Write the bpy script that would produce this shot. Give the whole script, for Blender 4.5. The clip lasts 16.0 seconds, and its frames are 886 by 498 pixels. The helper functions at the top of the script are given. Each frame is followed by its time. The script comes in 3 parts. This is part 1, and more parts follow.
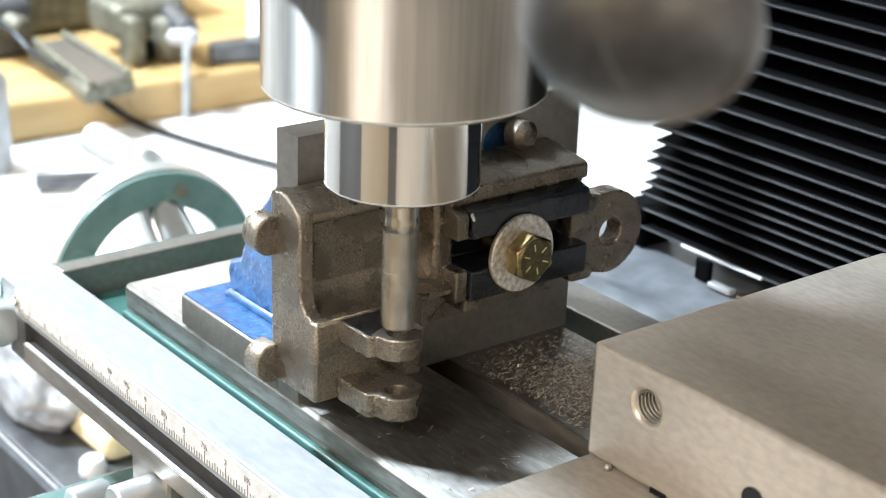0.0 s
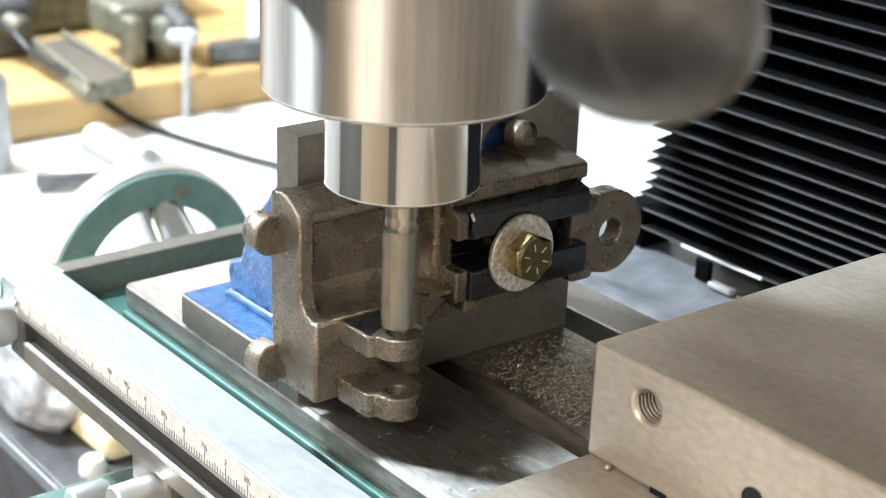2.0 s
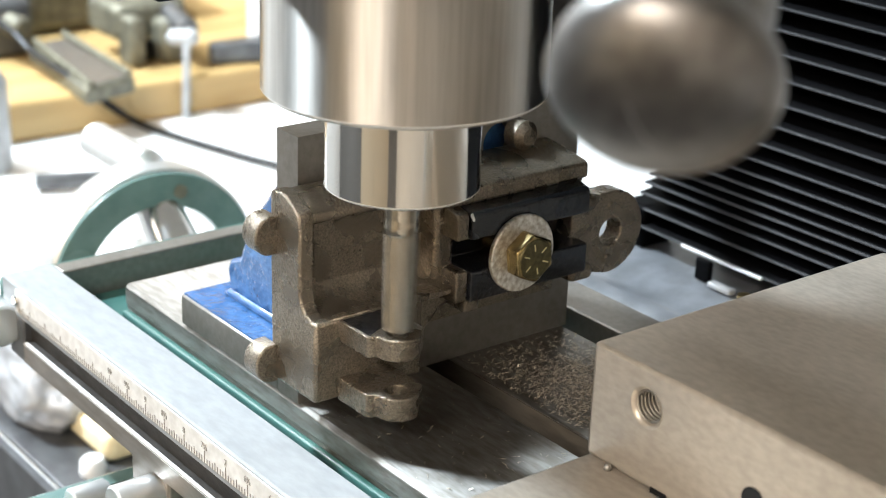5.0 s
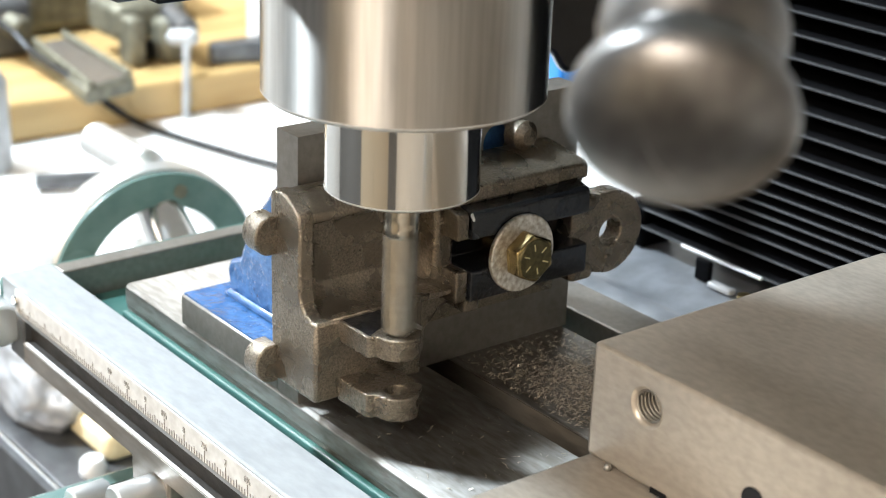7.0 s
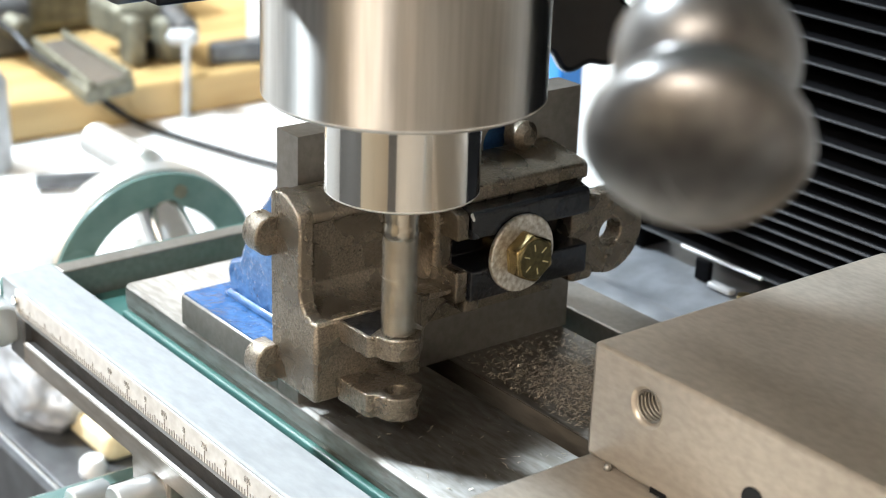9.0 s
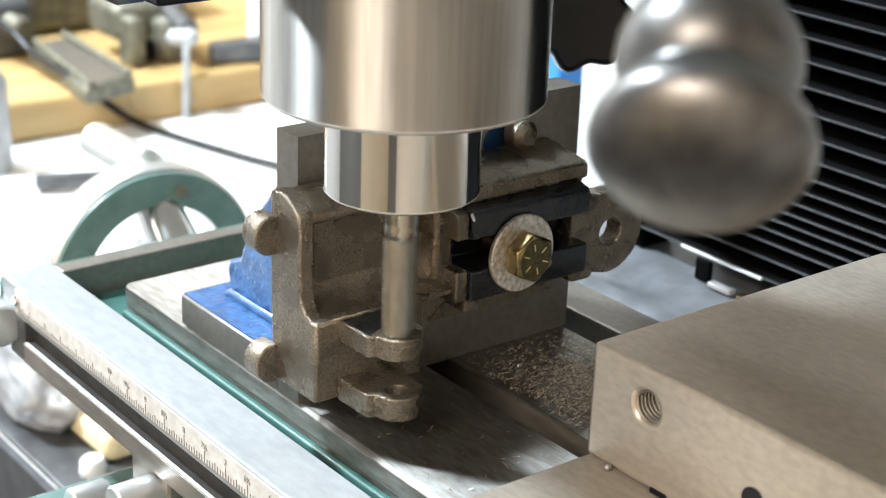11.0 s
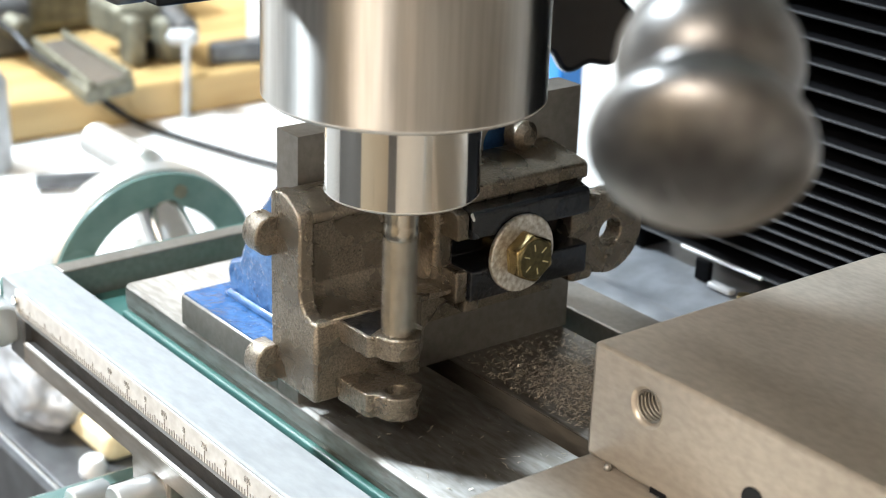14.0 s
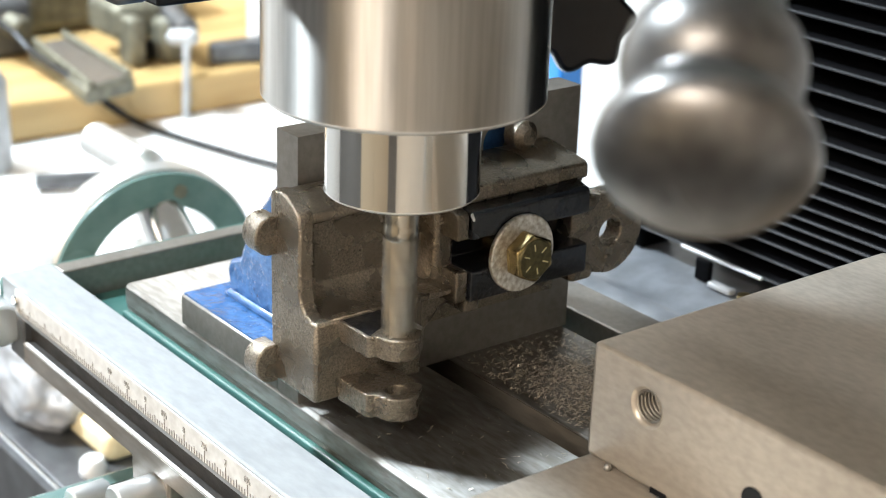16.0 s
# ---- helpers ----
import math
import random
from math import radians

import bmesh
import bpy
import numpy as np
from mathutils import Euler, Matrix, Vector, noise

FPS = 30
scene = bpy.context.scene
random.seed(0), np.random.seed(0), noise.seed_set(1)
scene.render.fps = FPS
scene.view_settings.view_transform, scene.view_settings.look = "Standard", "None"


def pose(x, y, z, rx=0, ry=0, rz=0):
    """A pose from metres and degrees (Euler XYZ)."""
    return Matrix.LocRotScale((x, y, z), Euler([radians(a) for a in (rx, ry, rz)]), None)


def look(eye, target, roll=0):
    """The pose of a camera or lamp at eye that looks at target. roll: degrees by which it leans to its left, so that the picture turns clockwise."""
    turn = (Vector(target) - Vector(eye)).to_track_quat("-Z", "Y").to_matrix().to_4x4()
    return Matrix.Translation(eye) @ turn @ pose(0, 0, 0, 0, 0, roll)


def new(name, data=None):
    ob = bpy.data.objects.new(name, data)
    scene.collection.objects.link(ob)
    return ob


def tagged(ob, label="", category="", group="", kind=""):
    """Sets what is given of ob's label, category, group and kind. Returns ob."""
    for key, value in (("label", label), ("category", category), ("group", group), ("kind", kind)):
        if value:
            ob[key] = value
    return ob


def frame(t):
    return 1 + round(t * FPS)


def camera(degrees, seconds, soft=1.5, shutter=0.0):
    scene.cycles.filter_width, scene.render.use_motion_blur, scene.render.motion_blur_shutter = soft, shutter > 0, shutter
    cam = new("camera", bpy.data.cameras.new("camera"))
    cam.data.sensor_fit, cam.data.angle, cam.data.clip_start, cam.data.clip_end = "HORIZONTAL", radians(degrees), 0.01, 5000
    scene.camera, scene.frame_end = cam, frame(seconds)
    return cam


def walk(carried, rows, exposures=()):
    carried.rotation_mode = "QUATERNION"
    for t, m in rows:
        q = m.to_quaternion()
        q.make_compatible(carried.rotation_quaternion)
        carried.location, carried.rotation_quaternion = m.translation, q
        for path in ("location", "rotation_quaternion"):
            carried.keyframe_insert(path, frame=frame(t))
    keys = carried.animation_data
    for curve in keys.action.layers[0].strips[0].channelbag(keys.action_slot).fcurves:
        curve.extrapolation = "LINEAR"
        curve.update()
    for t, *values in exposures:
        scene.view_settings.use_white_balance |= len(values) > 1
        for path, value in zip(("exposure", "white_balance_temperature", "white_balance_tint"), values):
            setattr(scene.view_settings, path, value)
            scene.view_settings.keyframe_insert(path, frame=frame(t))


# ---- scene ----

# ---------------------------------------------------------------- camera
EYE, AIM = (0.3467, -0.2572, 0.2328), (0.0171, 0.0021, 0.0698)
cam = camera(30.706, 16.0, soft=1.05, shutter=1.0)
cam.data.dof.use_dof = True
cam.data.dof.focus_distance = 0.49
cam.data.dof.aperture_fstop = 16.5
walk(cam, [(0, look(EYE, AIM, 1.99)), (16, look(EYE, AIM, 1.99))], exposures=[(0, 0.22, 6200, 10), (1, 0.22, 6290, 10), (2, 0.20, 6400, 10), (4, 0.08, 6440, 10), (7, 0.05, 6450, 10), (16, 0.05, 6450, 10)])

# ---------------------------------------------------------------- world and lights
world = bpy.data.worlds.new("world")
scene.world = world
world.use_nodes = True
world.node_tree.nodes["Background"].inputs[0].default_value = (0.8, 0.9, 1.0, 1)
world.node_tree.nodes["Background"].inputs[1].default_value = 0.3


def lamp(name, at, to, size, power, colour):
    d = bpy.data.lights.new(name, "AREA")
    d.shape, d.size, d.size_y = "RECTANGLE", size[0], size[1]
    d.energy, d.color = power, colour
    ob = new(name, d)
    ob.matrix_world = look(at, to)
    return ob


lamp("ceiling_light_left", (-1.00, -0.53, 1.33), (-1.00, -0.53, 0.0), (0.22, 0.22), 105, (0.79, 0.91, 1.0))
lamp("ceiling_light_front", (0.85, -1.68, 1.33), (0.85, -1.68, 0), (1.2, 0.25), 78, (1.0, 0.90, 0.78))
# added fill light that brightens the bench and the pine boards
lamp("fill_light_back", (-1.75, -0.05, 1.33), (-1.75, -0.05, 0), (0.6, 0.25), 36, (0.93, 0.97, 1.0))

# ---------------------------------------------------------------- materials


def mat(name, base, rough=0.5, metal=0.0, base2=None, scale=200.0, bump=0.0, bump_scale=None, rough_var=0.1,
        stretch=(1, 1, 1), detail=6.0, coarse=0.25, coat=0.0, spec=0.5, mix_lo=0.35, mix_hi=0.65, bump_detail=4.0, turned=0.0, planed=0.0, deep=0.0006, pits=0.0):
    m = bpy.data.materials.new(name)
    m.use_nodes = True
    nt = m.node_tree
    n, l = nt.nodes, nt.links
    b = n["Principled BSDF"]
    b.inputs["Metallic"].default_value = metal
    b.inputs["Specular IOR Level"].default_value = spec
    b.inputs["Coat Weight"].default_value = coat
    tc = n.new("ShaderNodeTexCoord")
    mp = n.new("ShaderNodeMapping")
    mp.inputs["Scale"].default_value = stretch
    l.new(tc.outputs["Object"], mp.inputs["Vector"])

    def tex(s, d):
        t = n.new("ShaderNodeTexNoise")
        t.inputs["Scale"].default_value = s
        t.inputs["Detail"].default_value = d
        l.new(mp.outputs[0], t.inputs["Vector"])
        return t

    if turned:
        b.inputs["Anisotropic"].default_value, b.inputs["Anisotropic Rotation"].default_value = turned, 0.25
        tg = n.new("ShaderNodeTangent")
        tg.direction_type, tg.axis = "RADIAL", "Z"
        l.new(tg.outputs[0], b.inputs["Tangent"])
    if planed:
        b.inputs["Anisotropic"].default_value = planed
        across = n.new("ShaderNodeCombineXYZ")
        across.inputs[1].default_value = 1.0
        l.new(across.outputs[0], b.inputs["Tangent"])
    fine, big = tex(scale, detail), tex(scale * 0.07, 3.0)
    base2 = base2 or tuple(c * 0.75 for c in base)
    ramp = n.new("ShaderNodeValToRGB")
    ramp.color_ramp.elements[0].position, ramp.color_ramp.elements[1].position = mix_lo, mix_hi
    ramp.color_ramp.elements[0].color = (*base2, 1)
    ramp.color_ramp.elements[1].color = (*base, 1)
    l.new(fine.outputs["Fac"], ramp.inputs[0])
    mx = n.new("ShaderNodeMix")
    mx.data_type, mx.blend_type = "RGBA", "MULTIPLY"
    mx.inputs[0].default_value = coarse
    l.new(ramp.outputs[0], mx.inputs[6])
    br = n.new("ShaderNodeValToRGB")
    br.color_ramp.elements[0].position, br.color_ramp.elements[1].position = 0.3, 0.7
    br.color_ramp.elements[0].color = (0.35, 0.35, 0.35, 1)
    l.new(big.outputs["Fac"], br.inputs[0])
    l.new(br.outputs[0], mx.inputs[7])
    l.new(mx.outputs[2], b.inputs["Base Color"])
    rm = n.new("ShaderNodeMapRange")
    rm.inputs[3].default_value, rm.inputs[4].default_value = max(0.02, rough - rough_var), min(1, rough + rough_var)
    l.new(big.outputs["Fac"], rm.inputs[0])
    l.new(rm.outputs[0], b.inputs["Roughness"])
    if bump:
        bt = tex(bump_scale or scale, bump_detail)
        bp = n.new("ShaderNodeBump")
        bp.inputs["Strength"].default_value = bump
        bp.inputs["Distance"].default_value = deep
        l.new(bt.outputs["Fac"], bp.inputs["Height"])
        if pits:
            # coarse lumps under the fine grain
            lump = n.new("ShaderNodeBump")
            lump.inputs["Strength"].default_value, lump.inputs["Distance"].default_value = pits, deep * 3
            l.new(tex((bump_scale or scale) * 0.22, 2.0).outputs["Fac"], lump.inputs["Height"])
            l.new(lump.outputs[0], bp.inputs["Normal"])
        l.new(bp.outputs[0], b.inputs["Normal"])
    return m


CAST = mat("cast_iron", (0.35, 0.30, 0.238), 0.28, 0.82, (0.19, 0.16, 0.124), 1500, 0.9, 3000, bump_detail=2.5, coarse=0.55, deep=0.0003, pits=0.4)
CAST_DARK = mat("oily_cast_iron", (0.020, 0.023, 0.030), 0.25, 0.3, (0.008, 0.009, 0.012), 500, 0.8, 700, deep=0.0005, pits=0.8, coat=0.35, spec=0.5)
# darker iron for the groove and the strip on the rail top
GROOVE = mat("dark_groove_iron", (0.035, 0.030, 0.025), 0.6, 0.2, (0.018, 0.015, 0.012), 300, 0.3, 500, stretch=(0.4, 1, 1))
GROUND = mat("ground_steel", (0.50, 0.45, 0.385), 0.40, 0.55, (0.42, 0.375, 0.32), 500, 0.06, 900, stretch=(0.5, 1, 1), coarse=0.25)
PLATE = mat("angle_plate_iron", (0.31, 0.29, 0.265), 0.40, 0.85, (0.26, 0.245, 0.22), 400, 0.1, 900)
BED = mat("planed_table_iron", (0.42, 0.405, 0.38), 0.40, 0.92, (0.27, 0.25, 0.22), 420, 0.10, 900, stretch=(0.25, 1, 1), coarse=0.45, planed=0.85)
SLOT = mat("rough_milled_iron", (0.17, 0.15, 0.125), 0.5, 0.5, (0.11, 0.096, 0.08), 350, 0.25, 700, stretch=(0.2, 1, 1), coarse=0.4)
LIP = mat("milled_lip_iron", (0.30, 0.315, 0.325), 0.5, 0.12, (0.255, 0.268, 0.278), 300, 0.06, 700, stretch=(0.4, 1, 1), coarse=0.2, spec=0.3)
QUILL = mat("turned_quill_steel", (0.565, 0.54, 0.505), 0.40, 1.0, (0.46, 0.435, 0.40), 420, 0.04, 900, stretch=(1, 1, 0.05), rough_var=0.07, coarse=0.38, turned=1.0)
NOSE = mat("polished_spindle_steel", (0.68, 0.66, 0.63), 0.13, 1.0, (0.6, 0.58, 0.55), 900, 0.0, 2500, stretch=(1, 1, 2), rough_var=0.02, coarse=0.03, turned=0.9)
CUTTER = mat("cutter_steel", (0.55, 0.50, 0.42), 0.25, 1.0, (0.42, 0.38, 0.32), 600, 0.05, 900)
CHROME = mat("chrome", (0.75, 0.75, 0.74), 0.12, 1.0, (0.7, 0.7, 0.7), 200, 0.01, rough_var=0.04, coarse=0.1)
SATIN = mat("satin_chrome", (0.75, 0.75, 0.74), 0.36, 0.85, (0.7, 0.7, 0.69), 200, 0.02, coarse=0.1)
KNOB = mat("dull_plated_knob", (0.27, 0.258, 0.247), 0.40, 0.97, (0.175, 0.167, 0.16), 160, 0.10, 400, coarse=0.55, rough_var=0.1)
# paler copy of the green enamel, its glare put into the colour
GREEN_LIT = mat("lit_green_enamel", (0.15, 0.235, 0.22), 0.25, 0.0, (0.12, 0.195, 0.18), 120, 0.12, 250, coat=0.4)
BROWNED = mat("browned_rail_steel", (0.30, 0.27, 0.24), 0.36, 0.65, (0.22, 0.195, 0.17), 300, 0.1, 700, stretch=(0.3, 1, 1))
WARM = mat("beige_wall_paint", (0.64, 0.57, 0.48), 0.7, 0.0, (0.60, 0.53, 0.445), 15, 0.1, 80)
DULL = mat("worn_handle_steel", (0.42, 0.42, 0.42), 0.35, 0.8, (0.36, 0.36, 0.36), 200, 0.03)
GREEN = mat("green_enamel", (0.042, 0.128, 0.11), 0.42, 0.0, (0.034, 0.105, 0.09), 120, 0.15, 250, coat=0.08)
BLUE = mat("blue_enamel_on_rough_casting", (0.042, 0.135, 0.33), 0.20, 0.0, (0.028, 0.09, 0.235), 250, 0.8, 620, coat=0.6, pits=0.9)
RUBBER = mat("black_rubber", (0.0028, 0.0028, 0.0032), 0.55, 0.0, (0.002, 0.002, 0.0024), 300, 0.2, 600, spec=0.035)
WELT = mat("grey_rubber_edge", (0.034, 0.035, 0.039), 0.55, 0.0, (0.008, 0.008, 0.009), 1300, 0.4, 1600, spec=0.25)
BLACK = mat("black_plastic", (0.006, 0.007, 0.009), 0.30, 0.0, (0.005, 0.0055, 0.007), 200, 0.05, spec=0.2)
ZINC = mat("yellow_zinc", (0.50, 0.385, 0.18), 0.25, 1.0, (0.33, 0.25, 0.12), 350, 0.12, 800, coarse=0.4)
# darker copy of the zinc, a dark reflection put into the colour
ZINC_DARK = mat("zinc_with_dark_reflection", (0.17, 0.14, 0.065), 0.34, 0.9, (0.10, 0.085, 0.045), 500, 0.3, 900, coarse=0.4)
# pale metal with an edge highlight put into its colour
EDGE_GLINT = mat("edge_highlight_metal", (0.80, 0.79, 0.77), 0.55, 0.45, (0.70, 0.69, 0.67), 500)
MARK = mat("rubbed_bright_zinc", (0.85, 0.76, 0.42), 0.45, 0.6, (0.75, 0.66, 0.36), 350)
WASHER = mat("zinc_washer", (0.86, 0.84, 0.79), 0.36, 0.65, (0.46, 0.41, 0.34), 650, 0.4, 600, coarse=0.35)
SCALE = mat("white_scale_enamel", (0.62, 0.60, 0.57), 0.35, 0.0, (0.50, 0.47, 0.44), 260)
INK = mat("faded_black_ink", (0.34, 0.32, 0.29), 0.6, 0.0, (0.22, 0.205, 0.19), 300)
SWARF = mat("steel_swarf", (0.78, 0.71, 0.60), 0.34, 0.72, (0.36, 0.30, 0.235), 900)
WOOD = mat("pine_wood", (0.54, 0.375, 0.165), 0.5, 0.0, (0.43, 0.275, 0.105), 40, 0.1, 60, stretch=(1, 0.12, 1))
BENCH = mat("white_laminate", (0.82, 0.82, 0.81), 0.4, 0.0, (0.78, 0.78, 0.77), 20)
PALE = mat("white_wall_paint", (0.78, 0.78, 0.77), 0.7, 0.0, (0.74, 0.74, 0.73), 15, 0.1, 80)
WALL_DARK = mat("dark_wall_paint", (0.17, 0.16, 0.15), 0.7, 0.0, (0.15, 0.14, 0.13), 15, 0.1, 80)
TAN_PANEL = mat("tan_reflector_paint", (0.66, 0.53, 0.37), 0.5, 0.0, (0.62, 0.49, 0.34), 10)
CEIL = mat("ceiling_paint", (0.50, 0.49, 0.47), 0.8, 0.0, (0.46, 0.45, 0.43), 15)
CONCRETE = mat("dark_unseen_floor", (0.040, 0.038, 0.036), 0.8, 0.0, (0.026, 0.025, 0.024), 12, 0.2, 60)
OLIVE = mat("old_olive_iron", (0.20, 0.19, 0.14), 0.5, 0.3, (0.10, 0.095, 0.07), 110, 0.3, 120)
GREYIRON = mat("grey_iron", (0.15, 0.155, 0.16), 0.4, 0.6, (0.10, 0.10, 0.105), 80, 0.2, 150)
COVER = mat("grey_way_cover", (0.21, 0.222, 0.24), 0.40, 0.25, (0.14, 0.148, 0.16), 90, 0.15, 200)
WHITE = mat("white_plastic", (0.80, 0.80, 0.80), 0.35, 0.0, (0.77, 0.77, 0.77), 60)
GREYPL = mat("grey_plastic_sheet", (0.45, 0.46, 0.47), 0.35, 0.0, (0.34, 0.35, 0.36), 60, 0.4, 60)
BAG = mat("cloudy_plastic_film", (0.44, 0.45, 0.47), 0.25, 0.0, (0.31, 0.315, 0.33), 45, 0.35, 60, coat=0.3)
YELLOW = mat("pale_yellow_sponge", (0.82, 0.70, 0.45), 0.7, 0.0, (0.72, 0.60, 0.36), 150, 0.5, 300)
BLUEPL = mat("blue_plastic", (0.03, 0.22, 0.65), 0.35, 0.0, (0.025, 0.19, 0.58), 60)
BRASS = mat("brass", (0.65, 0.48, 0.22), 0.3, 1.0, (0.5, 0.36, 0.15), 200)
LIGHTPANEL = bpy.data.materials.new("lamp_diffuser")
LIGHTPANEL.use_nodes = True
LIGHTPANEL.node_tree.nodes["Principled BSDF"].inputs["Emission Color"].default_value = (1, 0.95, 0.88, 1)
LIGHTPANEL.node_tree.nodes["Principled BSDF"].inputs["Emission Strength"].default_value = 1.5

# ---------------------------------------------------------------- mesh helpers
MM = 0.001


def empty(name, m=None, **tags):
    ob = new(name)
    ob.empty_display_size = 0.02
    if m is not None:
        ob.matrix_world = m
    return tagged(ob, **tags)


def finish(bm, name, material, smooth=35):
    bmesh.ops.recalc_face_normals(bm, faces=bm.faces)
    me = bpy.data.meshes.new(name)
    bm.to_mesh(me)
    bm.free()
    me.materials.append(material)
    if smooth:
        me.shade_smooth()
        me.set_sharp_from_angle(angle=radians(smooth))
    return me


def part(name, bm, material, parent=None, label="", bevel=0.0, segs=2, smooth=35):
    """Link a bmesh as one mesh object, under a thing or part where one is given."""
    ob = new(name, finish(bm, name, material, smooth))
    if parent is not None:
        ob.parent = parent
    if bevel:
        bv = ob.modifiers.new("bevel", "BEVEL")
        bv.width, bv.segments, bv.limit_method, bv.angle_limit = bevel, segs, "ANGLE", radians(35)
        bv.harden_normals = False
    return tagged(ob, label=label) if label else ob


def box(x0, x1, y0, y1, z0, z1, bm=None):
    bm = bm or bmesh.new()
    m = Matrix.Translation(((x0 + x1) / 2, (y0 + y1) / 2, (z0 + z1) / 2)) @ Matrix.Diagonal((x1 - x0, y1 - y0, z1 - z0, 1))
    bmesh.ops.create_cube(bm, size=1, matrix=m)
    return bm


def slab(loops, d0, d1, axis="z", bm=None):
    """A flat outline, with holes as further loops, given depth from d0 to d1 along an axis.
    Outline coordinates: z: (x, y); x: (y, z); y: (x, z)."""
    bm = bm or bmesh.new()

    def at(u, v, d):
        return {"z": (u, v, d), "x": (d, u, v), "y": (u, d, v)}[axis]

    edges, rings = [], []
    for loop in loops:
        lo = [bm.verts.new(at(u, v, d0)) for u, v in loop]
        hi = [bm.verts.new(at(u, v, d1)) for u, v in loop]
        k = len(loop)
        for i in range(k):
            bm.faces.new((lo[i], lo[(i + 1) % k], hi[(i + 1) % k], hi[i]))
        rings.append((lo, hi))
    for side in (0, 1):
        es = []
        for r in rings:
            vs = r[side]
            es += [bm.edges.get((vs[i], vs[(i + 1) % len(vs)])) for i in range(len(vs))]
        if len(loops) == 1:
            bm.faces.new(rings[0][side])
        else:
            bmesh.ops.triangle_fill(bm, edges=es, use_beauty=True)
    return bm


def pierced(outer, cx, cy, r, d0, d1, axis="z", n=32):
    """A flat outline with one round hole, in quads: the outline is seen whole from the hole's centre."""
    def at(u, v, d):
        return {"z": (u, v, d), "x": (d, u, v), "y": (u, d, v)}[axis]

    angles = sorted({round(math.atan2(v - cy, u - cx) % (2 * math.pi), 5) for u, v in outer} | {round(2 * math.pi * i / n, 5) for i in range(n)})
    bm, rows = bmesh.new(), []
    for a in angles:
        c, s = math.cos(a), math.sin(a)
        best = None
        for (u0, v0), (u1, v1) in zip(outer, outer[1:] + outer[:1]):
            ex, ey = u1 - u0, v1 - v0
            den = c * ey - s * ex
            if abs(den) < 1e-12:
                continue
            t = ((u0 - cx) * ey - (v0 - cy) * ex) / den
            k = ((u0 - cx) * s - (v0 - cy) * c) / den
            if t > 0 and -1e-3 <= k <= 1.001 and (best is None or t > best):
                best = t
        pts = [(cx + best * c, cy + best * s), (cx + r * c, cy + r * s)]
        rows.append([bm.verts.new(at(*pts[0], d0)), bm.verts.new(at(*pts[0], d1)), bm.verts.new(at(*pts[1], d1)), bm.verts.new(at(*pts[1], d0))])
    for a, b in zip(rows, rows[1:] + rows[:1]):
        for i in range(4):
            bm.faces.new((a[i], a[(i + 1) % 4], b[(i + 1) % 4], b[i]))
    return bm


def circle(cx, cy, r, n=32, a0=0.0, a1=360.0):
    full = abs(a1 - a0) >= 360
    return [(cx + r * math.cos(radians(a0 + (a1 - a0) * i / (n if full else n - 1))),
             cy + r * math.sin(radians(a0 + (a1 - a0) * i / (n if full else n - 1)))) for i in range(n)]


def lathe(profile, n=64, m=None, bm=None):
    """Turn a profile of (radius, height) round z."""
    bm = bm or bmesh.new()
    m = m or Matrix()
    rows = []
    for r, z in profile:
        if r < 1e-7:
            rows.append([bm.verts.new(m @ Vector((0, 0, z)))])
        else:
            rows.append([bm.verts.new(m @ Vector((r * math.cos(2 * math.pi * i / n), r * math.sin(2 * math.pi * i / n), z))) for i in range(n)])
    for a, b in zip(rows, rows[1:]):
        for i in range(n):
            j = (i + 1) % n
            if len(a) == 1 and len(b) == 1:
                continue
            if len(a) == 1:
                bm.faces.new((a[0], b[j], b[i]))
            elif len(b) == 1:
                bm.faces.new((a[i], a[j], b[0]))
            else:
                bm.faces.new((a[i], a[j], b[j], b[i]))
    return bm


def rod(p, q, r, n=24, r2=None, bm=None, cham=0.0):
    """A closed round bar from p to q, with chamfered ends."""
    p, q = Vector(p), Vector(q)
    L = (q - p).length
    m = Matrix.Translation(p) @ (q - p).to_track_quat("Z", "Y").to_matrix().to_4x4()
    r2 = r if r2 is None else r2
    c = cham
    prof = [(0, 0), (r - c, 0), (r, c), (r2, L - c), (r2 - c, L), (0, L)] if c else [(0, 0), (r, 0), (r2, L), (0, L)]
    return lathe(prof, n, m, bm)


def tube(points, r, n=10, bm=None):
    """A bent round cable along points."""
    bm = bm or bmesh.new()
    pts = [Vector(p) for p in points]
    rows = []
    for i, p in enumerate(pts):
        t = (pts[min(i + 1, len(pts) - 1)] - pts[max(i - 1, 0)]).normalized()
        s = t.cross(Vector((0, 0, 1)) if abs(t.z) < 0.9 else Vector((1, 0, 0))).normalized()
        u = t.cross(s)
        rows.append([bm.verts.new(p + r * (math.cos(2 * math.pi * k / n) * s + math.sin(2 * math.pi * k / n) * u)) for k in range(n)])
    for a, b in zip(rows, rows[1:]):
        for k in range(n):
            bm.faces.new((a[k], a[(k + 1) % n], b[(k + 1) % n], b[k]))
    bm.faces.new(rows[0])
    bm.faces.new(rows[-1])
    return bm


